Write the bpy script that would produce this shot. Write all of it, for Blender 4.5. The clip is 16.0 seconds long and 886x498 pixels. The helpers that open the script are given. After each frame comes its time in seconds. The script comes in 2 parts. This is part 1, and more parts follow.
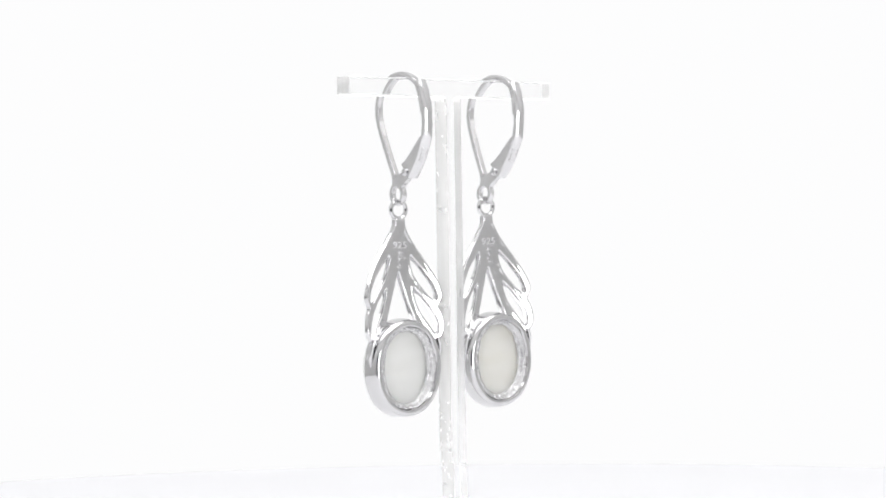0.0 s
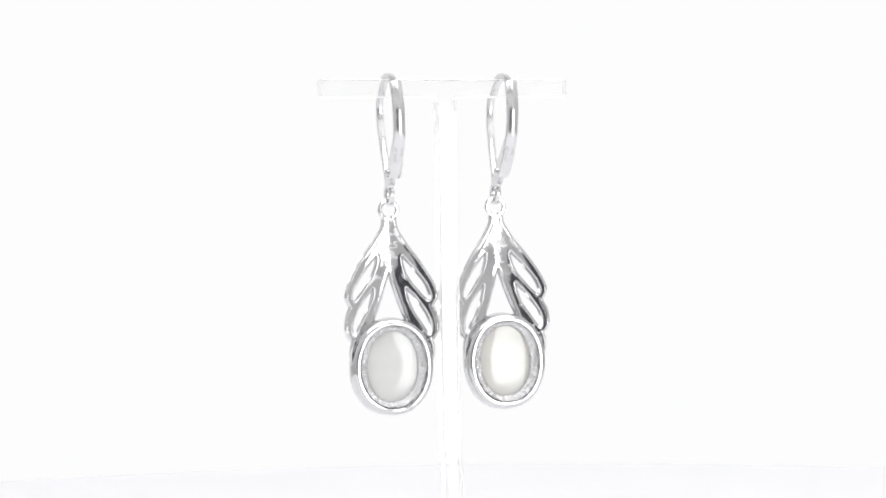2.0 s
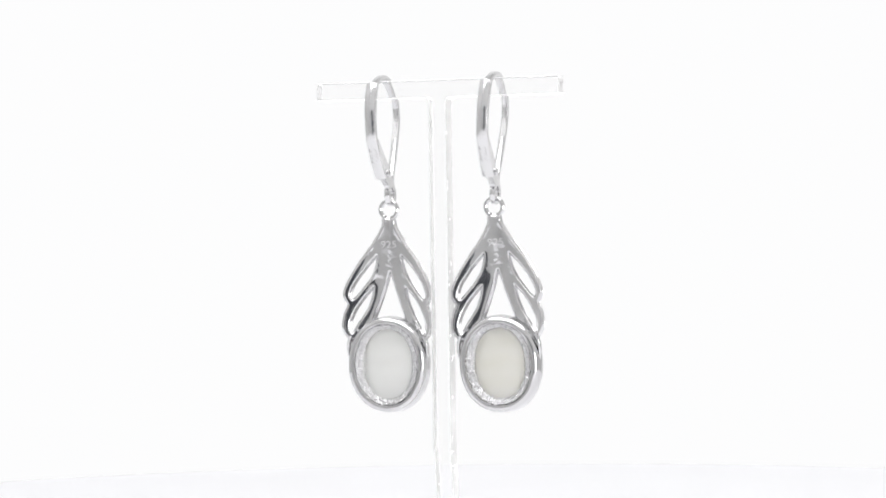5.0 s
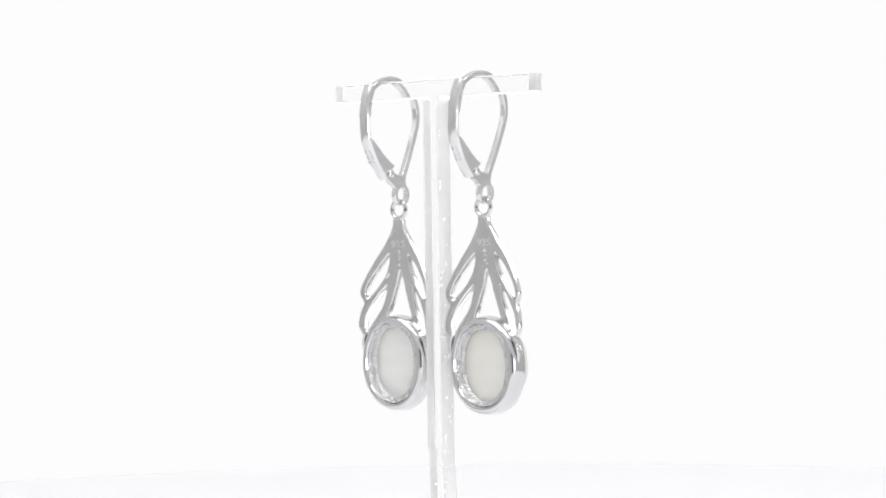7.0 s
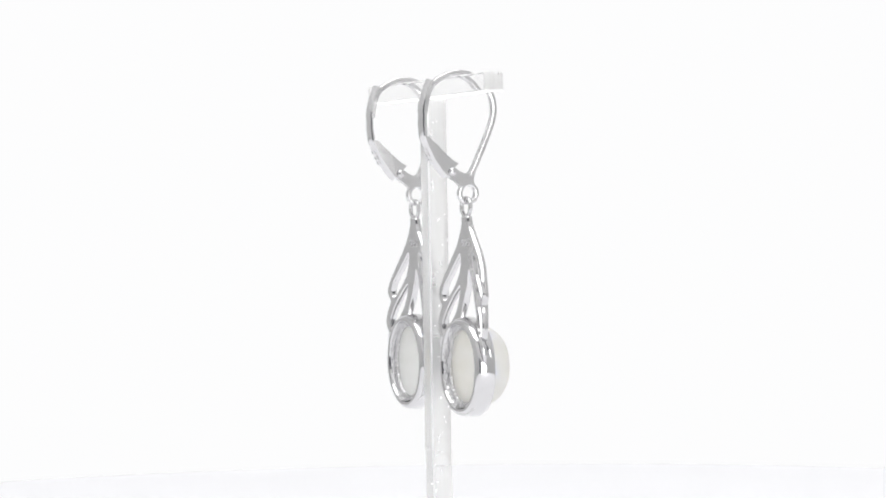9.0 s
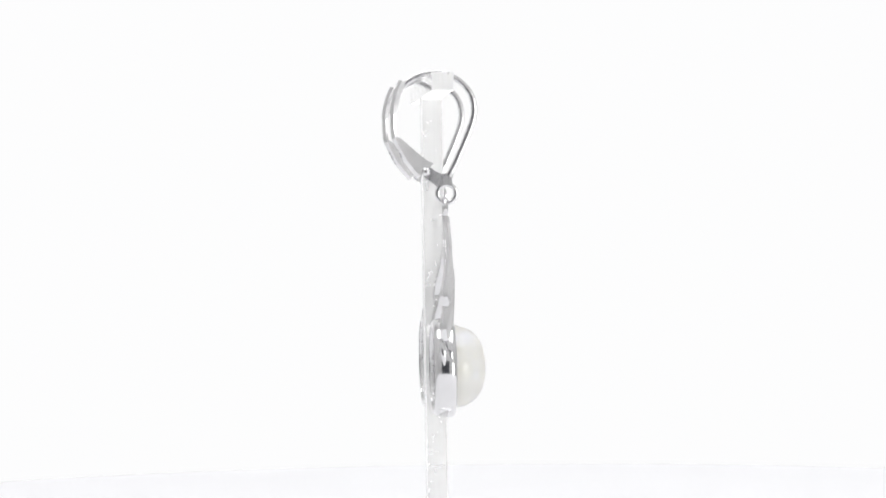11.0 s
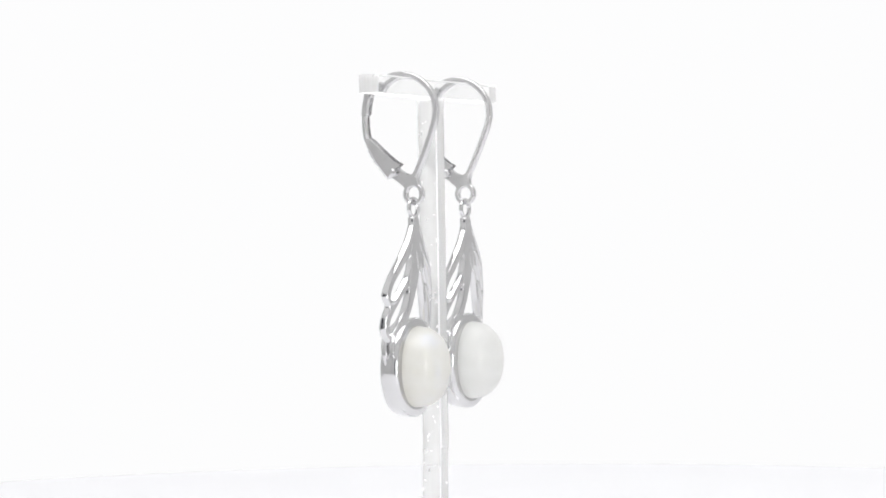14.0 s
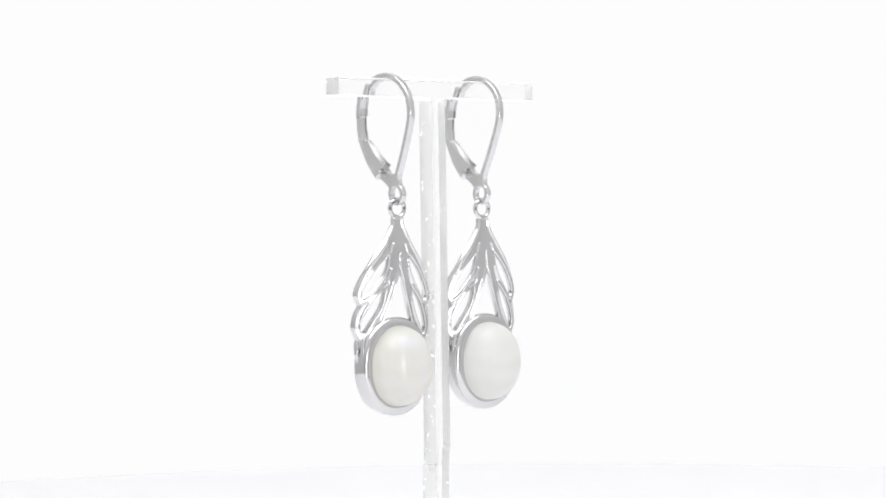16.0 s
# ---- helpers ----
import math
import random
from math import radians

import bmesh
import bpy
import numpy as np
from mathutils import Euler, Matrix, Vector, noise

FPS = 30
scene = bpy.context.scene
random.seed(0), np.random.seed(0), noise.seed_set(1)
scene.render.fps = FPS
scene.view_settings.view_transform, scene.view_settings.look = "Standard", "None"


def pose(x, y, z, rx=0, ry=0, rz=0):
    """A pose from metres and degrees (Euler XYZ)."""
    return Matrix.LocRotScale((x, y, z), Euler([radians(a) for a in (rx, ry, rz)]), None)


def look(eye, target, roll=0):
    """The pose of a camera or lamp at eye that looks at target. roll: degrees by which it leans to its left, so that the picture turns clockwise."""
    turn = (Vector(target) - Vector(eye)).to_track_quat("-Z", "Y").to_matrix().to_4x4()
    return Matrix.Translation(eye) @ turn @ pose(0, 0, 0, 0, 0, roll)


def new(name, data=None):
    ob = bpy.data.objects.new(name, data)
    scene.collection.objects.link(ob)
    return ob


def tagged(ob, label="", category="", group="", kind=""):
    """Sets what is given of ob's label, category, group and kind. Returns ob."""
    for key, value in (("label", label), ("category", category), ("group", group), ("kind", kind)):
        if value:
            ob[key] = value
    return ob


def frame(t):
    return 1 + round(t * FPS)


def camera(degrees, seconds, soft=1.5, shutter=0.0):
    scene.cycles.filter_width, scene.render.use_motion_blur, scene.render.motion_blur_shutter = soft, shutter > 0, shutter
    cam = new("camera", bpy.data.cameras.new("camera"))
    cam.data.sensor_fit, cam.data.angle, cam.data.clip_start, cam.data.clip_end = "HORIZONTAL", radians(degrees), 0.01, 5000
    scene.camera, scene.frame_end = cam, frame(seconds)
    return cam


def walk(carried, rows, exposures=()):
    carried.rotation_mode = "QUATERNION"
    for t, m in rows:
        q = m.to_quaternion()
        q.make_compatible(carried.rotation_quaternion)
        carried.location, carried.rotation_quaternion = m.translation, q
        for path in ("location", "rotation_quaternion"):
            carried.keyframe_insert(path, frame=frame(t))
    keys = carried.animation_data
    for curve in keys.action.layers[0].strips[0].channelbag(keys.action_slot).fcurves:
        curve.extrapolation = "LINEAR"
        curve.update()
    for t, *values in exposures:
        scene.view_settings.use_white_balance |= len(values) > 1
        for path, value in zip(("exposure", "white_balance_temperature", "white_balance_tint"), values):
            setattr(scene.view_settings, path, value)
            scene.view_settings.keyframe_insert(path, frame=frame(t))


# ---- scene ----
from mathutils import geometry

# One unit of the drawings below is a twelfth of a millimetre; heights are
# given from the camera's own height, which is EYE_Z above the tabletop.
K = 1 / 12000
EYE_Z = 1078 * K
PITCH = 1.149

# ---- camera ----
cam = camera(24.13, 16.0, soft=1.8)
EYE = Vector((1.5 * K, -3667.6 * K, EYE_Z))
AIM = EYE + Vector((0, math.cos(radians(PITCH)), -math.sin(radians(PITCH))))
STILL = look(EYE, AIM, roll=-0.869)
walk(cam, [(0.0, STILL), (16.0, STILL)], exposures=[(0.0, 0.0), (16.0, 0.0)])

# ---- light ----
world = bpy.data.worlds.new("studio_world")
scene.world = world
world.use_nodes = True
world.node_tree.nodes["Background"].inputs["Color"].default_value = (0.9, 0.95, 1.0, 1)
world.node_tree.nodes["Background"].inputs["Strength"].default_value = 0.02


def area_lamp(name, eye, target, width, height, watts, colour=(1, 1, 1)):
    data = bpy.data.lights.new(name, "AREA")
    data.shape, data.size, data.size_y = "RECTANGLE", width, height
    data.energy, data.color = watts, colour
    ob = new(name, data)
    ob.matrix_world = look(eye, target)
    return ob


# overhead softbox, and the small upright lamp beside the lens that stones and leaves mirror
area_lamp("overhead_softbox", (0, -0.3, 1.12), (0, -0.08, 0), 1.35, 1.0, 13.9)
area_lamp("front_lamp", (0.27, -0.385, 0.062), (0, 0, 0.072), 0.1, 0.13, 0.33)


# ---- materials ----
def material(name):
    m = bpy.data.materials.new(name)
    m.use_nodes = True
    return m, m.node_tree.nodes, m.node_tree.links, m.node_tree.nodes["Principled BSDF"]


def noise_tex(nodes, links, scale, detail=4.0, rough=0.55):
    co = nodes.new("ShaderNodeTexCoord")
    tex = nodes.new("ShaderNodeTexNoise")
    tex.inputs["Scale"].default_value = scale
    tex.inputs["Detail"].default_value = detail
    tex.inputs["Roughness"].default_value = rough
    links.new(co.outputs["Object"], tex.inputs["Vector"])
    return tex


def ramp(nodes, links, source, low, high, a=0.3, b=0.7):
    r = nodes.new("ShaderNodeValToRGB")
    r.color_ramp.elements[0].position, r.color_ramp.elements[1].position = a, b
    r.color_ramp.elements[0].color, r.color_ramp.elements[1].color = low, high
    links.new(source, r.inputs["Fac"])
    return r


def bump(nodes, links, source, shader, strength, distance):
    b = nodes.new("ShaderNodeBump")
    b.inputs["Strength"].default_value = strength
    b.inputs["Distance"].default_value = distance
    links.new(source, b.inputs["Height"])
    links.new(b.outputs["Normal"], shader.inputs["Normal"])
    return b


def grey(v, blue=0.0):
    return (v, v, v + blue, 1)


def make_silver(name, tone, rough_low, rough_high, bump_scale, bump_strength, bump_distance):
    m, nodes, links, sh = material(name)
    sh.inputs["Metallic"].default_value = 1.0
    fine = noise_tex(nodes, links, 900, 3)
    broad = noise_tex(nodes, links, 160, 2)
    tint = ramp(nodes, links, broad.outputs["Fac"], (tone - 0.03, tone - 0.034, tone - 0.028, 1), (tone + 0.03, tone + 0.026, tone + 0.032, 1))
    links.new(tint.outputs["Color"], sh.inputs["Base Color"])
    gloss = ramp(nodes, links, fine.outputs["Fac"], grey(rough_low), grey(rough_high))
    links.new(gloss.outputs["Color"], sh.inputs["Roughness"])
    wob = noise_tex(nodes, links, bump_scale, 2)
    bump(nodes, links, wob.outputs["Fac"], sh, bump_strength, bump_distance)
    return m


SILVER = make_silver("polished_silver", 0.64, 0.07, 0.13, 330, 0.12, 0.0002)
SILVER_CAST = make_silver("grainy_cast_silver", 0.63, 0.12, 0.25, 2600, 0.9, 0.00035)
SILVER_LEAF = make_silver("satin_cast_silver", 0.655, 0.07, 0.14, 330, 0.12, 0.0002)
SILVER_HOOK = make_silver("brushed_silver", 0.69, 0.15, 0.24, 700, 0.15, 0.0002)
SILVER_STAMP = make_silver("stamped_silver", 0.702, 0.35, 0.5, 1800, 0.8, 0.0003)


def make_stone(name, low, high, sheen=0.0):
    m, nodes, links, sh = material(name)
    cloud = noise_tex(nodes, links, 210, 3)
    co = nodes.new("ShaderNodeTexCoord")
    band = nodes.new("ShaderNodeTexWave")
    band.bands_direction = "Z"
    band.inputs["Scale"].default_value = 95
    band.inputs["Distortion"].default_value = 5.0
    band.inputs["Detail"].default_value = 3.0
    links.new(co.outputs["Object"], band.inputs["Vector"])
    mix = nodes.new("ShaderNodeMix")
    mix.data_type = "FLOAT"
    mix.inputs[0].default_value = 0.16
    links.new(cloud.outputs["Fac"], mix.inputs[2])
    links.new(band.outputs["Fac"], mix.inputs[3])
    tone = ramp(nodes, links, mix.outputs[0], low, high, 0.2, 0.8)
    links.new(tone.outputs["Color"], sh.inputs["Base Color"])
    sh.inputs["Roughness"].default_value = 0.5
    sh.inputs["IOR"].default_value = 1.3
    sh.inputs["Specular IOR Level"].default_value = 0.0
    sh.inputs["Subsurface Weight"].default_value = 1.0
    sh.inputs["Subsurface Radius"].default_value = (1.0, 1.0, 1.0)
    sh.inputs["Subsurface Scale"].default_value = 0.004
    deep = nodes.new("ShaderNodeBsdfTranslucent")
    links.new(tone.outputs["Color"], deep.inputs["Color"])
    body = nodes.new("ShaderNodeMixShader")
    body.inputs[0].default_value = 0.66
    links.new(sh.outputs["BSDF"], body.inputs[1])
    links.new(deep.outputs["BSDF"], body.inputs[2])
    inner = body
    if sheen:
        # blue sheen from thin layers that lie aslant inside the stone
        layers = nodes.new("ShaderNodeVectorTransform")
        layers.vector_type, layers.convert_from, layers.convert_to = "VECTOR", "OBJECT", "WORLD"
        layers.inputs[0].default_value = (0.39, -0.32, 0.1)
        place = nodes.new("ShaderNodeNewGeometry")
        total = nodes.new("ShaderNodeVectorMath")
        unit = nodes.new("ShaderNodeVectorMath")
        unit.operation = "NORMALIZE"
        links.new(place.outputs["Normal"], total.inputs[0])
        links.new(layers.outputs[0], total.inputs[1])
        links.new(total.outputs[0], unit.inputs[0])
        blue = nodes.new("ShaderNodeBsdfGlossy")
        blue.inputs["Color"].default_value = (0.28, 0.42, 1.0, 1)
        blue.inputs["Roughness"].default_value = 0.25
        links.new(unit.outputs[0], blue.inputs["Normal"])
        glow = nodes.new("ShaderNodeMixShader")
        glow.inputs[0].default_value = sheen
        links.new(body.outputs["Shader"], glow.inputs[1])
        links.new(blue.outputs["BSDF"], glow.inputs[2])
        inner = glow
    # polished skin
    gloss = nodes.new("ShaderNodeBsdfGlossy")
    gloss.inputs["Roughness"].default_value = 0.02
    skin = nodes.new("ShaderNodeMixShader")
    skin.inputs[0].default_value = 0.05
    links.new(inner.outputs["Shader"], skin.inputs[1])
    links.new(gloss.outputs["BSDF"], skin.inputs[2])
    links.new(skin.outputs["Shader"], nodes["Material Output"].inputs["Surface"])
    return m


STONE_COOL = make_stone("cool_milky_moonstone", (0.89, 0.89, 0.872, 1), (0.94, 0.94, 0.927, 1))
STONE_WARM = make_stone("warm_milky_moonstone", (0.915, 0.898, 0.832, 1), (0.962, 0.947, 0.9, 1), 0.042)


def make_acrylic():
    m, nodes, links, sh = material("clear_acrylic")
    sh.inputs["Base Color"].default_value = (1.0, 1.0, 1.0, 1)
    sh.inputs["Transmission Weight"].default_value = 1.0
    sh.inputs["IOR"].default_value = 1.42
    fine = noise_tex(nodes, links, 500, 3)
    gloss = ramp(nodes, links, fine.outputs["Fac"], grey(0.02), grey(0.07))
    links.new(gloss.outputs["Color"], sh.inputs["Roughness"])
    wob = noise_tex(nodes, links, 120, 2)
    bump(nodes, links, wob.outputs["Fac"], sh, 0.06, 0.0004)
    return m


ACRYLIC = make_acrylic()


def make_sawn(name, smooth, coarse, scatter, worn_tone):
    """Sawn edges of the acrylic: rough, letting scattered light through."""
    m, nodes, links, sh = material(name)
    sh.inputs["Base Color"].default_value = (0.985, 0.985, 0.98, 1)
    sh.inputs["Transmission Weight"].default_value = 1.0
    sh.inputs["IOR"].default_value = 1.42
    fine = noise_tex(nodes, links, 700, 4)
    gloss = ramp(nodes, links, fine.outputs["Fac"], grey(smooth), grey(coarse))
    links.new(gloss.outputs["Color"], sh.inputs["Roughness"])
    co = nodes.new("ShaderNodeTexCoord")
    stretch = nodes.new("ShaderNodeMapping")
    stretch.inputs["Scale"].default_value = (1.0, 1.0, 0.06)
    links.new(co.outputs["Object"], stretch.inputs["Vector"])
    streak = nodes.new("ShaderNodeTexNoise")
    streak.inputs["Scale"].default_value = 1500
    streak.inputs["Detail"].default_value = 4
    links.new(stretch.outputs["Vector"], streak.inputs["Vector"])
    bump(nodes, links, streak.outputs["Fac"], sh, 0.1, 0.0002)
    soft = nodes.new("ShaderNodeBsdfTranslucent")
    saw = nodes.new("ShaderNodeTexNoise")
    saw.inputs["Scale"].default_value = 2600
    saw.inputs["Detail"].default_value = 5
    links.new(stretch.outputs["Vector"], saw.inputs["Vector"])
    worn = ramp(nodes, links, saw.outputs["Fac"], (worn_tone, worn_tone, worn_tone - 0.01, 1), (1.0, 1.0, 0.995, 1), 0.35, 0.6)
    links.new(worn.outputs["Color"], soft.inputs["Color"])
    mix = nodes.new("ShaderNodeMixShader")
    mix.inputs[0].default_value = scatter
    links.new(sh.outputs["BSDF"], mix.inputs[1])
    links.new(soft.outputs["BSDF"], mix.inputs[2])
    links.new(mix.outputs["Shader"], nodes["Material Output"].inputs["Surface"])
    return m


FROSTED = make_sawn("sawn_acrylic_end", 0.25, 0.55, 0.72, 0.93)
SAWN = make_sawn("flame_smoothed_acrylic_edge", 0.1, 0.3, 0.4, 0.96)


def make_arris():
    m, nodes, links, sh = material("scuffed_acrylic_arris")
    tex = noise_tex(nodes, links, 600, 4)
    tone = ramp(nodes, links, tex.outputs["Fac"], grey(0.84), grey(0.96))
    links.new(tone.outputs["Color"], sh.inputs["Base Color"])
    sh.inputs["Roughness"].default_value = 0.5
    sh.inputs["Transmission Weight"].default_value = 0.45
    return m


ARRIS = make_arris()


def make_paint(name, low, high, rough, scale):
    m, nodes, links, sh = material(name)
    tex = noise_tex(nodes, links, scale, 5)
    tone = ramp(nodes, links, tex.outputs["Fac"], low, high)
    links.new(tone.outputs["Color"], sh.inputs["Base Color"])
    sh.inputs["Roughness"].default_value = rough
    bump(nodes, links, tex.outputs["Fac"], sh, 0.05, 0.0005)
    return m


TABLE = make_paint("white_table_laminate", (0.815, 0.815, 0.835, 1), (0.835, 0.835, 0.853, 1), 0.8, 12)
FABRIC = make_paint("white_tent_fabric", (0.68, 0.68, 0.68, 1), (0.73, 0.73, 0.73, 1), 0.9, 30)
BLACK = make_paint("black_cloth", (0.075, 0.078, 0.09, 1), (0.10, 0.103, 0.117, 1), 0.95, 60)
CEILING = make_paint("white_ceiling", (0.76, 0.76, 0.76, 1), (0.8, 0.8, 0.8, 1), 0.9, 20)


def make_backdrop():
    m, nodes, links, sh = material("glowing_white_backdrop")
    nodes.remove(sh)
    # the backdrop emits its own white, in place of lamps aimed at it
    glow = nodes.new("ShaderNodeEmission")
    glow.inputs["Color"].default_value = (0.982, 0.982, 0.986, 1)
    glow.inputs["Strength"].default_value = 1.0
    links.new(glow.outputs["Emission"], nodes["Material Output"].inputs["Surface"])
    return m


BACKDROP = make_backdrop()


# ---- mesh tools ----
def finish(name, bm, mat, parent=None, label="", sharp=35):
    bmesh.ops.remove_doubles(bm, verts=bm.verts, dist=1e-7)
    bmesh.ops.recalc_face_normals(bm, faces=bm.faces)
    me = bpy.data.meshes.new(name)
    bm.to_mesh(me)
    bm.free()
    me.materials.append(mat)
    for p in me.polygons:
        p.use_smooth = True
    me.set_sharp_from_angle(angle=radians(sharp))
    ob = new(name, me)
    if parent:
        ob.parent = parent
    if label:
        ob["label"] = label
    return ob


def part(name, bm, mat, parent, label="", sharp=35):
    return finish(name, bm, mat, parent, label, sharp)


def loft(bm, rings, cap=True, around=False):
    """Skin closed rings of points, given in units; caps the ends, or closes the skin around."""
    rows = [[bm.verts.new(Vector(p) * K) for p in ring] for ring in rings]
    n = len(rows[0])
    pairs = list(zip(rows, rows[1:])) + ([(rows[-1], rows[0])] if around else [])
    for a, b in pairs:
        for i in range(n):
            bm.faces.new((a[i], a[(i + 1) % n], b[(i + 1) % n], b[i]))
    if cap and not around:
        bm.faces.new(rows[0][::-1])
        bm.faces.new(rows[-1])
    return rows


def spline(points, n):
    """Points along a smooth curve through the given ones (any number of values each)."""
    pts = [np.array(p, float) for p in points]
    pts = [2 * pts[0] - pts[1]] + pts + [2 * pts[-1] - pts[-2]]
    out = []
    spans = len(pts) - 3
    for k in range(n):
        s = k / (n - 1) * spans
        i = min(int(s), spans - 1)
        f = s - i
        a, b, c, d = pts[i:i + 4]
        out.append(0.5 * (2 * b + (c - a) * f + (2 * a - 5 * b + 4 * c - d) * f * f + (3 * b - a - 3 * c + d) * f ** 3))
    return out


def box(bm, lo, hi):
    ring = lambda z: [(lo[0], lo[1], z), (hi[0], lo[1], z), (hi[0], hi[1], z), (lo[0], hi[1], z)]
    loft(bm, [ring(lo[2]), ring(hi[2])])


def oval(ax, az, y, n=72, power=2.12, cz=0.0):
    out = []
    for i in range(n):
        a = 2 * math.pi * i / n
        c, s = math.cos(a), math.sin(a)
        out.append((math.copysign(abs(c) ** (2 / power), c) * ax, y,
                    cz + math.copysign(abs(s) ** (2 / power), s) * az))
    return out


# ---- studio shell ----
def slab(name, lo, hi, mat, label, category):
    bm = bmesh.new()
    box(bm, [v / K for v in lo], [v / K for v in hi])
    return tagged(finish(name, bm, mat), label, category, kind="structure")


slab("floor", (-1.3, -1.4, -0.78), (1.3, 1.4, -0.75), FABRIC, "plain grey studio floor under the table", "floor")
slab("wall_left", (-0.85, -0.95, -0.75), (-0.82, 1.0, 1.2), FABRIC, "white fabric side wall of the photo tent", "wall")
slab("wall_right", (0.82, -0.95, -0.75), (0.85, 1.0, 1.2), FABRIC, "white fabric side wall of the photo tent", "wall")
slab("wall_front_left", (-0.85, -0.99, -0.75), (-0.22, -0.953, 1.2), FABRIC, "white fabric front flap of the photo tent", "wall")
slab("wall_front_right", (0.18, -0.99, -0.75), (0.85, -0.953, 1.2), FABRIC, "white fabric front flap of the photo tent", "wall")
slab("wall_front_top", (-0.22, -0.99, 0.28), (0.18, -0.953, 1.2), FABRIC, "white fabric front of the photo tent above the lens gap", "wall")
slab("wall_front_sill", (-0.22, -0.99, -0.75), (0.18, -0.953, -0.16), FABRIC, "white fabric front of the photo tent below the lens gap", "wall")
slab("wall_front_dark", (-0.45, -1.05, -0.26), (0.36, -1.02, 0.4), BLACK, "black cloth closing the lens gap behind the camera", "wall")
slab("backdrop", (-0.85, 1.003, -0.75), (0.85, 1.03, 1.2), BACKDROP, "plain white studio backdrop that glows evenly by itself", "backdrop")
slab("ceiling", (-0.85, -0.99, 1.203), (0.85, 1.03, 1.23), CEILING, "plain white studio ceiling above the table", "ceiling")


def make_table():
    thing = tagged(new("round_table"), "round white laminate studio table with a fine rounded edge", "table")
    bm = bmesh.new()
    r = 0.417 / K
    prof = [(r - 8, -240), (r - 2, -238), (r, -232), (r, -8), (r - 2, -2), (r - 8, 0)]
    rings = [[(a * math.cos(2 * math.pi * i / 128), a * math.sin(2 * math.pi * i / 128), z) for i in range(128)] for a, z in prof]
    loft(bm, rings)
    part("tabletop", bm, TABLE, thing)
    bm = bmesh.new()
    prof = [(1900, -9000), (1900, -8900), (500, -8700), (420, -8400), (420, -700), (900, -300), (900, -240)]
    loft(bm, [[(a * math.cos(2 * math.pi * i / 48), a * math.sin(2 * math.pi * i / 48), z) for i in range(48)] for a, z in prof])
    part("pedestal", bm, TABLE, thing)
    return thing


make_table()


# ---- the stand ----
BAR_Y = -16.3
HANG_A, HANG_B = (-95.3, -2.0), (99.5, -1.9)


def make_stand():
    """T of thick clear acrylic on a round base; origin on the turning axis, on the tabletop."""
    thing = tagged(new("earring_stand"), "clear acrylic T-shaped earring stand on the white table", "display stand")
    up = 1078.0
    bm = bmesh.new()
    cx, half, top, low = 2.8, 222.3, up + 224.5, up + 193.5
    px, pw, fil, foot = 4.6, 15.8, 9.0, 40.0
    out = [(cx - half, low), (px - pw - fil, low)]
    for i in range(1, 6):
        a = math.pi / 2 - i / 6 * math.pi / 2
        out.append((px - pw - fil + fil * math.cos(a), low - fil + fil * math.sin(a)))
    # the lower post is slightly out of line: small steps in both sawn edges
    out += [(px - pw, low - fil), (px - pw, up - 427), (px - pw + 2.4, up - 430), (px - pw + 4.6, up - 520), (px - pw + 4.6, foot),
            (px + pw + 4.6, foot), (px + pw + 4.6, up - 520), (px + pw + 2.6, up - 458), (px + pw + 0.6, up - 454), (px + pw, low - fil)]
    for i in range(1, 6):
        a = math.pi - i / 6 * math.pi / 2
        out.append((px + pw + fil + fil * math.cos(a), low - fil + fil * math.sin(a)))
    out += [(px + pw + fil, low), (cx + half, low), (cx + half, top), (cx - half, top)]
    d = 18.6
    loft(bm, [[(x, BAR_Y + y, z) for x, z in out] for y in (-d, d)])
    bmesh.ops.remove_doubles(bm, verts=bm.verts, dist=1e-7)
    bmesh.ops.bevel(bm, geom=[e for e in bm.edges], offset=1.6 * K, segments=1, affect="EDGES")
    t = part("t_bar", bm, ACRYLIC, thing, "clear acrylic T cut from one thick sheet", 30)
    t.data.materials.append(FROSTED)
    t.data.materials.append(ARRIS)
    t.data.materials.append(SAWN)
    for p in t.data.polygons:
        if abs(p.normal.y) < 0.97:
            p.material_index = 2 if abs(p.normal.y) > 0.3 else 1 if p.center.z > (up + 190) * K and abs(p.normal.x) > 0.7 else 3
    # small chips and a scuffed line on the sawn edges of the post
    for x, y, z, w, d, h in ((px - pw, BAR_Y - 12, up - 427, 0.5, 2.6, 3.0), (px + pw + 1.2, BAR_Y, up - 455, 0.6, 11.0, 0.9),
                             (px + pw + 2.6, BAR_Y - 4, up - 464, 0.6, 1.2, 3.5), (px - pw + 3.9, BAR_Y + 9, up - 489, 0.5, 4.0, 1.6)):
        bm = bmesh.new()
        box(bm, (x - w, y - d, z - h), (x + w, y + d, z + h))
        part("scuff_mark", bm, ARRIS, thing, "tiny chipped spot in the acrylic edge")
    bm = bmesh.new()
    prof = [(126, 4), (130, 8), (130, 35), (126, 39)]
    loft(bm, [[(a * math.cos(2 * math.pi * i / 96), BAR_Y + a * math.sin(2 * math.pi * i / 96), z) for i in range(96)] for a, z in prof])
    base = part("base_plate", bm, ACRYLIC, thing, "round clear acrylic foot")
    t.visible_shadow = base.visible_shadow = False
    return thing


STAND = make_stand()



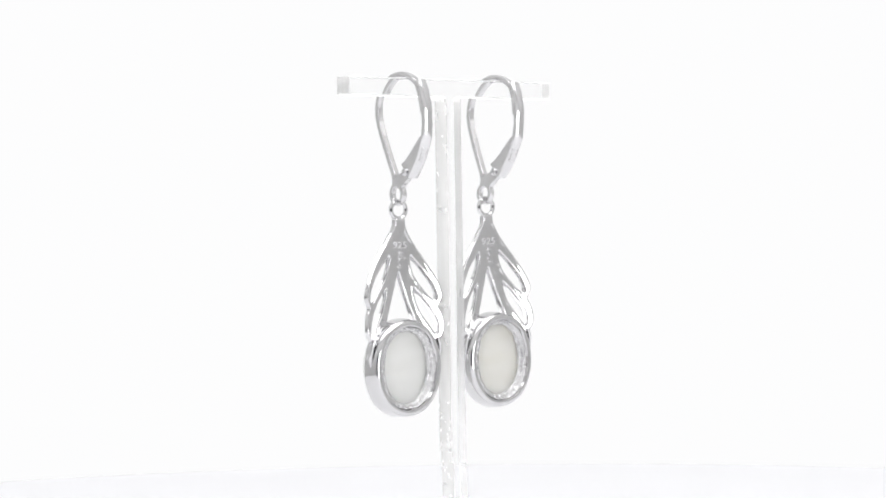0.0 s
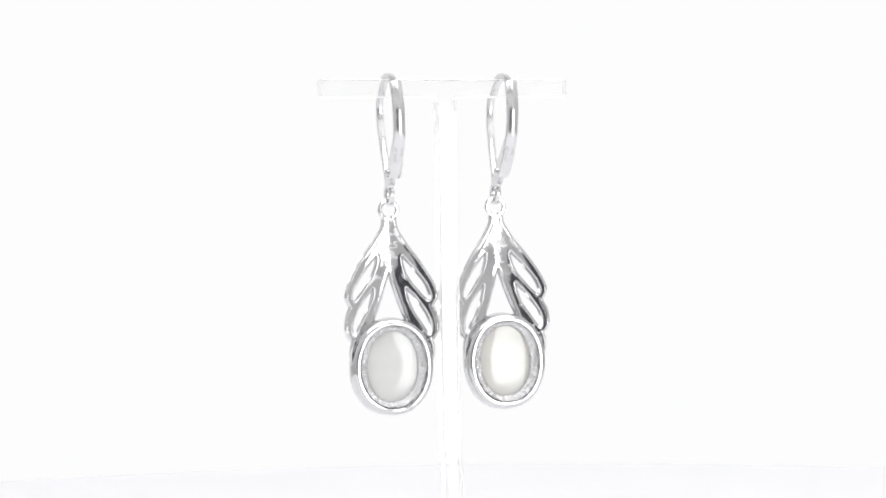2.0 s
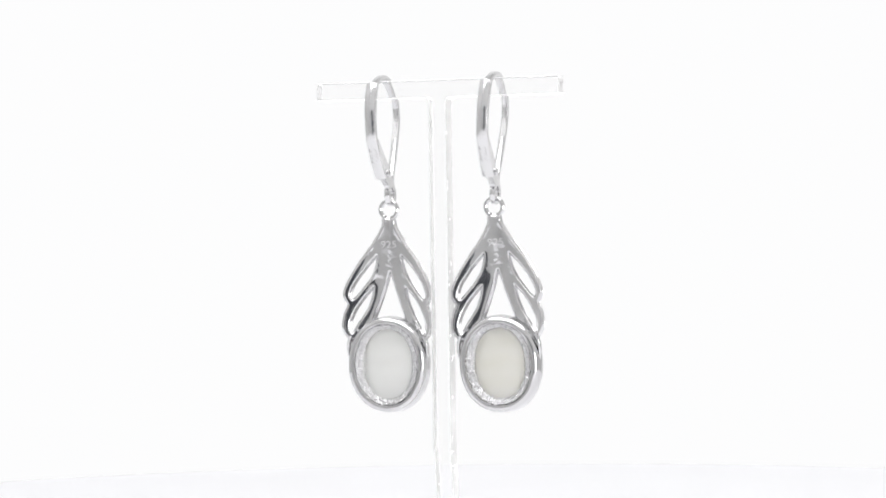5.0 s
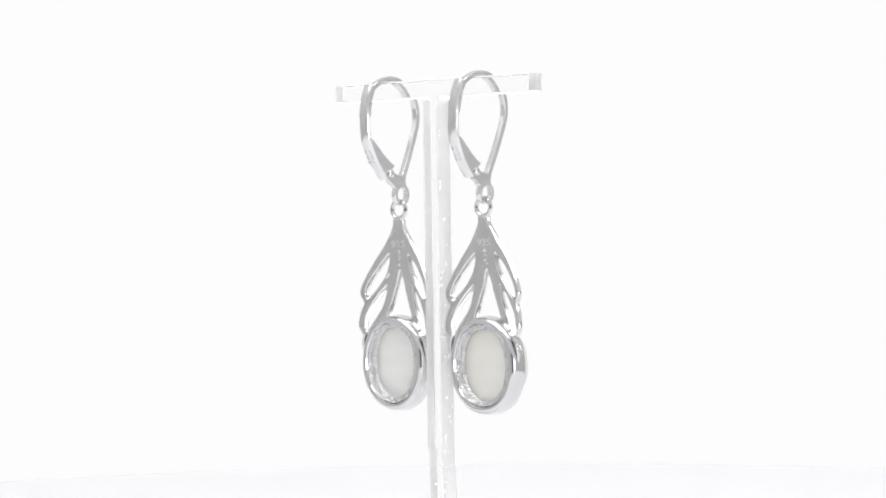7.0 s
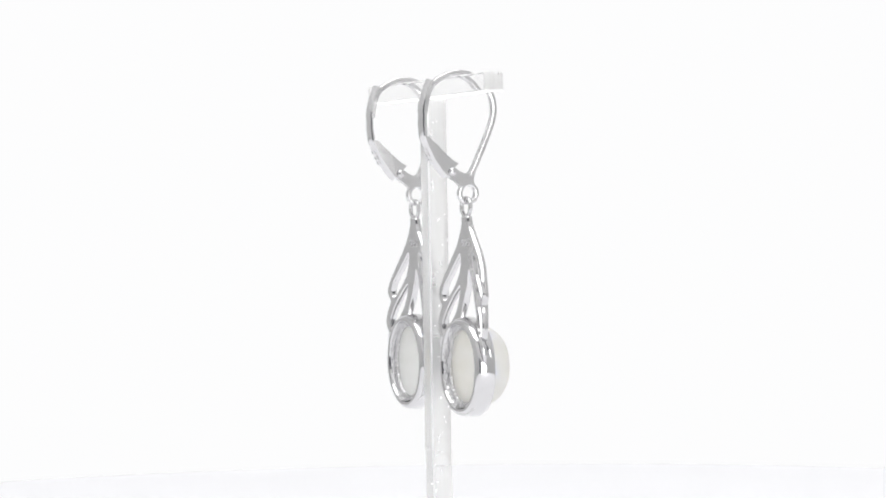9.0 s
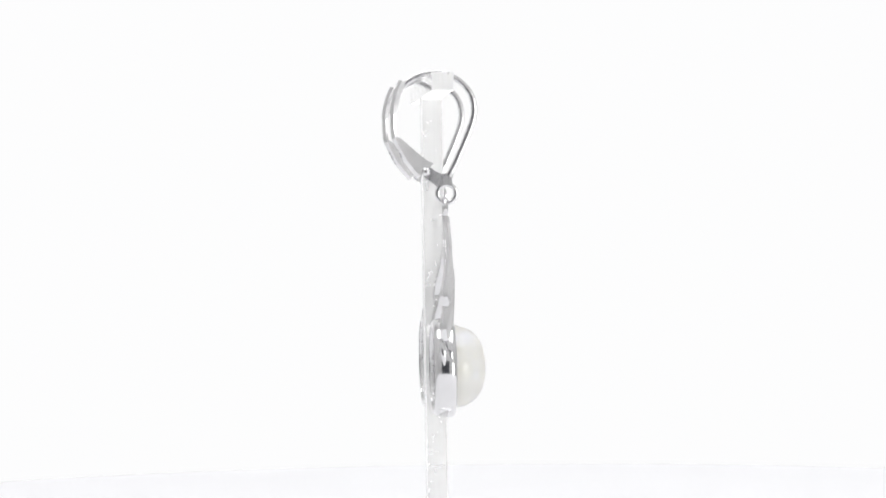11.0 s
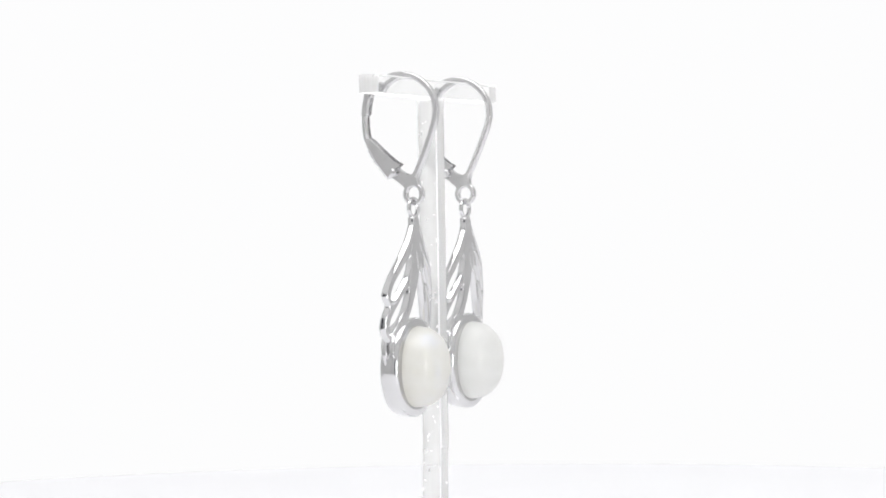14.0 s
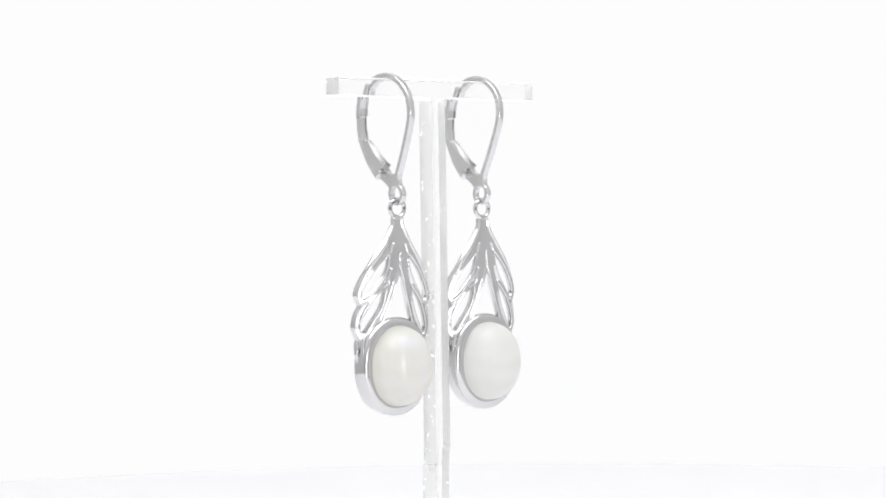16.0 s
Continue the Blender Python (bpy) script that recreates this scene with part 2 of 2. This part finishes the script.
def mark_mesh(size, thick):
    """The silver mark as a bmesh, centred, standing upright and facing -y."""
    data = bpy.data.curves.new("mark", "FONT")
    data.body, data.size, data.extrude = "925", size * K, thick * K
    data.align_x, data.align_y, data.resolution_u = "CENTER", "CENTER", 2
    ob = bpy.data.objects.new("mark", data)
    me = bpy.data.meshes.new_from_object(ob)
    bm = bmesh.new()
    bm.from_mesh(me)
    bpy.data.objects.remove(ob)
    bpy.data.meshes.remove(me)
    bm.transform(pose(0, 0, 0, 90, 0, 0))
    return bm


# ---- the earrings: x along the bar, y towards the stone's face, z up from the small ring ----


def plate_depth(u, z):
    k = min(max((-z - 18) / 110, 0), 1)
    far = abs(u)
    slope = 0.215 * (math.hypot(far, 6) - 6) + 0.028 * max(far - 45, 0) ** 1.4
    return k * (8.5 - slope - max(-z - 165, 0) * far * 0.0008)


# half of the pierced leaf, drawn flat: outer edge, foot on the bezel, the gap between the halves and two piercings
LEAF_SIDE = [(-5, -16), (-10.5, -19), (-12.5, -32), (-27, -58), (-49, -88), (-67.5, -118), (-78, -142), (-80, -156), (-73, -171)]
LEAF_LOBE = [(-73, -173), (-79, -188), (-81.5, -208), (-77, -223), (-67, -234)]
LEAF_GAP = [(-30, -204), (-27, -191), (-18, -167), (-9, -140), (-3.5, -122), (0, -112)]
PIERCINGS = ([(-23, -83), (-41.5, -103), (-60.5, -129), (-68.5, -147), (-69.5, -158), (-64, -161.5), (-49, -145), (-32, -121), (-24.5, -102), (-22, -85)],
             [(-29, -139), (-46, -157), (-61, -180), (-69, -200), (-69, -217), (-65, -221), (-54, -203), (-39, -178), (-31.5, -156), (-29, -139)])
# engraved lines on the front that run on from the piercings
CUTS = ([(-22, -88), (-18.5, -77), (-14, -64)], [(-29, -141), (-25, -126), (-20, -108)], [(0, -116), (0, -95), (0, -78)])


def even(line, step):
    """The same line with points at even steps."""
    line = np.array(line, float)
    run = np.concatenate([[0], np.cumsum(np.hypot(*np.diff(line, axis=0).T))])
    at = np.linspace(0, run[-1], max(3, int(run[-1] / step) + 1))
    return np.stack([np.interp(at, run, line[:, 0]), np.interp(at, run, line[:, 1])], 1)


def gap_to(points, line):
    """Distance from each point to a line of points."""
    a, b = line[:-1], line[1:]
    d = b - a
    out = np.full(len(points), 1e9)
    for i in range(len(a)):
        f = np.clip(((points - a[i]) @ d[i]) / max(d[i] @ d[i], 1e-9), 0, 1)
        out = np.minimum(out, np.hypot(*(points - a[i] - f[:, None] * d[i]).T))
    return out


def inside(points, loop):
    """Which of the points lie inside a closed loop."""
    hit = np.zeros(len(points), bool)
    for (x0, z0), (x1, z1) in zip(loop, np.roll(loop, -1, 0)):
        if z0 != z1:
            cross = (points[:, 1] < z0) != (points[:, 1] < z1)
            hit ^= cross & (points[:, 0] < x0 + (points[:, 1] - z0) / (z1 - z0) * (x1 - x0))
    return hit


def leaf_mesh(seed):
    """Both halves of the leaf as one pierced casting with soft edges, a raised rim and cut lines in front."""
    step = 1.7
    side, lobe, gap = (even(spline(p, 90), step) for p in (LEAF_SIDE, LEAF_LOBE, LEAF_GAP))
    foot = np.array([(-71.5 * math.cos(a), -276 + 81.5 * math.sin(a)) for a in np.linspace(0.52, 1.12, 24)])
    half = np.concatenate([side, lobe[1:], foot[1:], gap[1:]])
    half[:, 0] *= 1.018
    flip = np.array([-1, 1])
    outer = np.concatenate([half, (half * flip)[::-1][1:]])
    holes = [even(spline(p, 120), step)[:-1] * f * np.array([1.02, 1]) for p in PIERCINGS for f in (np.array([1, 1]), flip)]
    loops = [outer] + holes
    wave = lambda x, z, k: noise.noise(Vector((x * k, z * k, seed)))
    for loop in loops:
        for p in loop:
            if p[1] > -225:
                p += np.array([wave(p[0], p[1], 0.06), wave(p[0] + 300, p[1], 0.06)]) * 0.55
    edges_at = [np.vstack([l, l[:1]]) for l in loops]

    def solid(pts):
        ok = inside(pts, outer)
        for h in holes:
            ok &= ~inside(pts, h)
        return ok

    def reach(pts):
        return np.min([gap_to(pts, e) for e in edges_at], axis=0)

    inner = []
    for depth in (0.35, 1.0, 1.9, 2.9, 4.2):
        for loop in loops:
            t = np.roll(loop, -1, 0) - np.roll(loop, 1, 0)
            n = np.stack([-t[:, 1], t[:, 0]], 1) / np.maximum(np.hypot(*t.T), 1e-6)[:, None]
            for way in (1, -1):
                pts = loop + n * depth * way
                pts = pts[solid(pts)]
                inner.append(pts[reach(pts) > depth * 0.93])
    gx, gz = np.meshgrid(np.arange(-84, 84.1, 2.4), np.arange(-240, -9, 2.4))
    grid = np.stack([gx.ravel() + (np.arange(gx.size) // gx.shape[1] % 2) * 1.2, gz.ravel()], 1)
    grid = grid[solid(grid)]
    lines = [even(spline(c, 30), 1.2) * f for c in CUTS for f in (np.array([1, 1]), flip)]
    lines.pop()
    far = np.min([gap_to(grid, line) for line in lines], axis=0)
    inner.append(grid[(reach(grid) > 5.2) & (far > 4.0)])
    for line in lines:
        for shift in (-2.6, -1.3, 0, 1.3, 2.6):
            pts = line + np.array([shift, 0])
            pts = pts[solid(pts)]
            inner.append(pts[reach(pts) > 1.0])
    pts = np.concatenate(loops + inner)
    rim_edges, k = [], 0
    for loop in loops:
        n = len(loop)
        rim_edges += [(k + i, k + (i + 1) % n) for i in range(n)]
        k += n
    co, _, tris, orig, _, _ = geometry.delaunay_2d_cdt([Vector(p) for p in pts], rim_edges, [], 0, 1e-5)
    co = np.array([tuple(c) for c in co])
    tris = np.array(tris)
    tris = tris[solid(co[tris].mean(1))]
    d = reach(co)
    cut = np.zeros(len(co))
    for line in lines:
        cut = np.maximum(cut, np.exp(-(gap_to(co, line) / 1.5) ** 2))
    round_off = np.sqrt(np.clip(1 - (1 - np.clip(d / 2.9, 0, 1)) ** 2, 0, 1))
    dish = np.clip((d - 2.9) / 3.5, 0, 1) ** 1.3
    front, back = [], []
    bm = bmesh.new()
    for i, (u, z) in enumerate(co):
        base = plate_depth(u, z)
        lump = wave(u, z, 0.04) * 0.5 + wave(u, z, 0.14) * 0.08
        rough = wave(u, z, 0.33) * 0.55 * math.exp(-(u / 9) ** 2 - ((z + 92) / 15) ** 2)
        bead = 1.1 * math.sin(z * 1.25) * math.exp(-(u / 2.2) ** 2) * (1 if -112 < z < -80 else 0)
        front.append(bm.verts.new(Vector((u, base + 2.6 + 3.6 * round_off[i] - 1.9 * dish[i] - 2.2 * cut[i] + 0.5 * lump + bead, z)) * K))
        back.append(bm.verts.new(Vector((u, base - 2.6 - 3.4 * round_off[i] + 0.4 * dish[i] - lump - rough, z)) * K))
    for a, b, c in tris:
        bm.faces.new((front[a], front[b], front[c]))
        bm.faces.new((back[c], back[b], back[a]))
    # the edge: a rounded nose between front and back
    near = {}
    for f in tris:
        for m in range(3):
            i, j, third = int(f[m]), int(f[(m + 1) % 3]), int(f[(m + 2) % 3])
            near.setdefault((min(i, j), max(i, j)), []).append(third)
    rim = [(i, j, found[0]) for (i, j), found in near.items() if len(found) == 1]
    out = np.zeros((len(co), 2))
    for i, j, third in rim:
        n = np.array([co[j][1] - co[i][1], co[i][0] - co[j][0]])
        n = n / max(np.hypot(*n), 1e-6) * (-1 if n @ (co[third] - co[i]) > 0 else 1)
        out[i] += n
        out[j] += n
    nose = {}
    for i in {k for i, j, _ in rim for k in (i, j)}:
        u, z = co[i] + out[i] / max(np.hypot(*out[i]), 1e-6) * 2.8
        nose[i] = bm.verts.new(Vector((u, plate_depth(u, z), z)) * K)
    for i, j, _ in rim:
        bm.faces.new((front[i], front[j], nose[j], nose[i]))
        bm.faces.new((nose[i], nose[j], back[j], back[i]))
    return bm


def band_mesh(points, side, width, thick):
    """A strap seen edge-on: centre line (u, y, z), wide along y."""
    bm = bmesh.new()
    line = spline(points, 18)
    rings = []
    for i, p in enumerate(line):
        a, b = line[max(i - 1, 0)], line[min(i + 1, len(line) - 1)]
        t = np.array([b[0] - a[0], b[2] - a[2]])
        t = t / np.linalg.norm(t)
        n = np.array([-t[1], t[0]])
        slim = 1 - 0.75 * max(0, (i / (len(line) - 1) - 0.5) / 0.5) ** 1.6
        ring = []
        for k in range(12):
            w = 2 * math.pi * k / 12
            s, d = math.cos(w), math.sin(w)
            s, d = math.copysign(abs(s) ** 0.75, s) * slim, math.copysign(abs(d) ** 0.75, d) * slim
            ring.append((side * (p[0] + n[0] * d * thick / 2), p[1] + s * width / 2, p[2] + n[1] * d * thick / 2))
        rings.append(ring)
    loft(bm, rings)
    return bm


def wire_mesh(path, half_u, half_n, n=56, sides=20, closed=False):
    """A wire that lies in the plane of the hook: path of (y, z)."""
    bm = bmesh.new()
    line = path if closed else spline(path, n)
    rings = []
    m = len(line)
    for i, p in enumerate(line):
        a, b = (line[i - 1], line[(i + 1) % m]) if closed else (line[max(i - 1, 0)], line[min(i + 1, m - 1)])
        t = np.array([b[0] - a[0], b[1] - a[1]], float)
        t = t / np.linalg.norm(t)
        nn = np.array([-t[1], t[0]])
        ring = []
        for k in range(sides):
            w = 2 * math.pi * k / sides
            c, s = math.cos(w), math.sin(w)
            c, s = math.copysign(abs(c) ** 0.4, c), math.copysign(abs(s) ** 0.4, s)
            ring.append((half_u * c, p[0] + nn[0] * half_n * s, p[1] + nn[1] * half_n * s))
        rings.append(ring)
    loft(bm, rings, cap=not closed, around=closed)
    return bm


def hook_point(px, py):
    """Side drawing of the hook, from its drawing's own numbers to (y, z)."""
    return ((px - 784 - 0.0152 * (py - 371)) / 1.0277, (367.5 - py) / 1.0277)


HOOP = [hook_point(*p) for p in ((788, 312), (795.5, 298), (808.5, 270), (821, 240), (830, 215), (833, 195), (829, 173), (816.5, 153.5),
                                 (796, 138), (771, 130.5), (746, 132), (724, 140.5), (709, 152), (700, 168))]
LEVER = [(*hook_point(x, y), d) for x, y, d in ((700.5, 142, 11), (691.5, 162, 12), (686, 185, 12), (684.5, 199, 12), (685.5, 203, 7), (685.5, 222, 7),
                                               (688, 243, 8), (690, 248, 12), (697, 263, 19), (709, 285, 27), (725, 305, 32), (734.5, 315, 36))]
CONNECTOR = [hook_point(*p) for p in ((742, 298), (752, 294), (766, 304), (776, 309), (784, 308), (790, 303), (797, 307), (793, 318), (797, 331),
                                      (788, 326), (774, 328), (768, 332), (764, 326), (756, 320), (744, 314))]


def lever_mesh():
    bm = bmesh.new()
    rings = []
    for i, p in enumerate(LEVER):
        a, b = LEVER[max(i - 1, 0)], LEVER[min(i + 1, len(LEVER) - 1)]
        t = np.array([b[0] - a[0], b[1] - a[1]])
        t = t / np.linalg.norm(t)
        n = np.array([-t[1], t[0]])
        d = p[2]
        w = 10.6
        ring = []
        deep, wall = max(4.2, 0.78 * d), w - 0.075 * d
        for u, s in ((-w, 4.6), (-w * 0.88, 2.2), (-w * 0.5, -0.2), (0, -1.2), (w * 0.5, -0.2), (w * 0.88, 2.2), (w, 4.6),
                     (wall, d), (wall - 2.2, d), (wall - 2.2, deep), (-wall + 2.2, deep), (-wall + 2.2, d), (-wall, d)):
            ring.append((u, p[0] + n[0] * s, p[1] + n[1] * s))
        rings.append(ring)
    loft(bm, rings)
    return bm


def circle(cy, cz, r, n=40):
    return [(cy + r * math.cos(2 * math.pi * i / n), cz + r * math.sin(2 * math.pi * i / n)) for i in range(n)]


def make_earring(lean, swing, sag, stone, lean_label, seed):
    thing = tagged(new("earring"), "silver lever-back feather earring with oval moonstone, " + lean_label, "earring", group="pair of earrings")
    # hook assembly, leaning a little on the bar
    tilt = Matrix.Translation((0, 0, 25 * K)) @ pose(0, 0, 0, 0, lean, 0) @ Matrix.Translation((0, 0, -25 * K))

    def hook(name, bm, label=""):
        bm.transform(tilt)
        return part(name, bm, SILVER_HOOK, thing, label, 25 if name == "lever" else 35)

    hook("hook_wire", wire_mesh(HOOP, 5.8, 4.9), "curved silver ear wire")
    lever = hook("lever", lever_mesh(), "hinged silver lever with U-shaped channel")
    bm = bmesh.new()
    loft(bm, [[(u, y, z) for y, z in CONNECTOR] for u in (-5, 5)])
    bmesh.ops.bevel(bm, geom=[e for e in bm.edges], offset=0.8 * K, segments=1, affect="EDGES")
    hook("connector_plate", bm)
    hook("hook_ring", wire_mesh(circle(*hook_point(785, 343), 16.0), 5, 4.0, closed=True))
    bm = bmesh.new()
    ry, rz = hook_point(748, 304)
    prof = [(2.5, -14.6), (5.5, -13.6), (7, -12), (7, 12), (5.5, 13.6), (2.5, 14.6)]
    loft(bm, [[(u, ry + r * math.cos(2 * math.pi * i / 16), rz + r * math.sin(2 * math.pi * i / 16)) for i in range(16)] for r, u in prof])
    bm.transform(tilt)
    part("rivet", bm, SILVER, lever)
    # the mark along the lever's outside
    a, b = np.array(LEVER[8][:2]), np.array(LEVER[9][:2])
    run = (b - a) / np.linalg.norm(b - a)
    spot = (a + b) / 2 + 1.5 * np.array([-run[1], run[0]])
    bm = mark_mesh(20, 2.5)
    bm.transform(pose(0, 0, 0, 0, -90, 0))
    bm.transform(Matrix.Translation((0, spot[0] * K, spot[1] * K)) @ pose(0, 0, 0, math.degrees(math.atan2(run[0], -run[1])), 0, 0))
    bm.transform(tilt)
    part("stamped_mark", bm, SILVER, lever, "tiny stamped silver mark")

    # pendant, hanging a little out of plumb
    hang = Matrix.Translation((-2.2 * K, -1.5 * K, (16 - sag) * K)) @ pose(0, 0, 0, 0, swing, 0) @ Matrix.Translation((0, 0, -16 * K))

    def drop(name, bm, mat, parent, label="", sharp=35):
        bm.transform(hang)
        return part(name, bm, mat, parent, label, sharp)

    bm = bmesh.new()
    ring = []
    for i in range(40):
        a = 2 * math.pi * i / 40
        sec = []
        for k in range(10):
            w = 2 * math.pi * k / 10
            r = 15.6 + 3.9 * math.cos(w)
            sec.append((r * math.cos(a), 3.9 * math.sin(w), -2 + r * math.sin(a)))
        ring.append(sec)
    loft(bm, ring, around=True)
    drop("pendant_ring", bm, SILVER, thing)
    drop("leaf_plate", leaf_mesh(seed), SILVER_LEAF, thing, "pierced silver leaf with raised rims", 75)
    for side in (1, -1):
        strap = [(-68, -17, -226), (-72.5, -16, -238), (-74, -14, -254), (-72.5, -13, -272)]
        drop("shoulder_strap", band_mesh(strap, side, 11, 6), SILVER_LEAF, thing, "", 60)
        strap = [(-56, -8, -214), (-65, -5, -229), (-70.5, -2, -246), (-72, 0, -266)]
        drop("shoulder_strap", band_mesh(strap, side, 11, 6), SILVER_LEAF, thing, "", 60)
    bm = bmesh.new()
    prof = [(55.6, 67.6, 3), (57, 69, 9.2), (58, 70, 10.2), (59, 71, 10.4), (67.4, 78.6, 8.8), (69.6, 80.7, 7.8), (71.8, 82.6, 4.8), (73.2, 83.8, 0.5), (73.9, 84.3, -8), (73.7, 84.2, -19.5), (73.1, 83.7, -22.4), (71.4, 82.2, -24.9), (69.3, 80.3, -26.3),
            (67.6, 78.8, -27.1), (66.8, 78.1, -27.2), (63, 74.9, -27.2), (62.2, 74.2, -27), (61.2, 73.3, -26), (60.3, 72.5, -24.5), (58.4, 71.1, -21), (55.8, 69.4, -18.4), (52, 67, -17.5), (47.5, 64.5, -17), (46, 63, -14), (46, 63, -8), (57, 69, -8)]
    rings = []
    for a, b, y in prof:
        ring = []
        for x, d, z in oval(a, b, y, 96, cz=-276):
            k = 1 + 0.011 * noise.noise(Vector((x * 0.022, z * 0.022, seed + 7 + y * 0.015))) * (1 if a > 57.5 else 0)
            k *= 1 + (y + 10) * 0.0016 if a > 62 else 1
            ring.append((x * k, d + 0.8 * noise.noise(Vector((x * 0.035, z * 0.035, seed))) * (1 if d < -22 else 0), -276 + (z + 276) * k * (1.02 if z < -276 and a > 62 else 1)))
        rings.append(ring)
    loft(bm, rings, around=True)
    bezel = drop("bezel", bm, SILVER, thing, "polished oval silver bezel", 40)
    bm = bmesh.new()
    rough = random.Random(5)
    rows = []
    for a, b, y in spline([(59.2, 71.7, -23.6), (57.2, 70.3, -20.6), (54, 68.4, -18.9), (50, 66, -18.3), (46.6, 63.4, -17), (45, 62, -14.2)], 11):
        rows.append([(x + rough.uniform(-0.5, 0.5), d + rough.uniform(-0.8, 0.3), z + rough.uniform(-0.5, 0.5)) for x, d, z in oval(a, b, y, 150, cz=-276)])
    loft(bm, rows, cap=False)
    drop("seat_step", bm, SILVER_CAST, bezel, "grainy cast silver step behind the stone", 12)
    bm = bmesh.new()
    rows = [(20, 30, -14.2), (43.4, 60.4, -14.2), (44.6, 61.6, -14), (45.5, 62.5, -13)]
    for i in range(15):
        h = i / 14 * 0.985
        k = (1 - h ** 2.4) ** (1 / 2.4)
        rows.append((57.6 * k, 69.8 * k, 7 + 57 * h))
    rows.insert(4, (45.6, 62.6, -7.5))
    rows.insert(5, (56, 68, -7))
    loft(bm, [oval(a, b, y, cz=-276) for a, b, y in rows])
    drop("moonstone", bm, stone, thing, "domed milky white oval moonstone", 60)
    # mark on the leaf's back
    bm = mark_mesh(19, 1.8)
    bm.transform(Matrix.Diagonal((1.1, 1, 0.9, 1)))
    bm.transform(Matrix.Translation((0, (plate_depth(0, -64) - 5.6) * K, -64 * K)))
    drop("stamped_mark", bm, SILVER_STAMP, thing, "raised stamped silver mark")
    return thing


EARRING_A = make_earring(-1.2, 0.15, 1.0, STONE_COOL, "hung on the acrylic bar", 3.0)
EARRING_B = make_earring(2.6, -2.25, -1.8, STONE_WARM, "warmer stone", 11.0)


# ---- motion: everything turns with the stand, 11.1 degrees a second ----
def motions():
    spots = ((STAND, Matrix.Identity(4)),
             (EARRING_A, Matrix.Translation((HANG_A[0] * K, HANG_A[1] * K, EYE_Z))),
             (EARRING_B, Matrix.Translation((HANG_B[0] * K, HANG_B[1] * K, EYE_Z))))
    times = [i * 0.25 for i in range(65)]
    for thing, spot in spots:
        walk(thing, [(t, pose(0, 0, 0, 0, 0, -11.1 * (t - 3.385)) @ spot) for t in times])


motions()
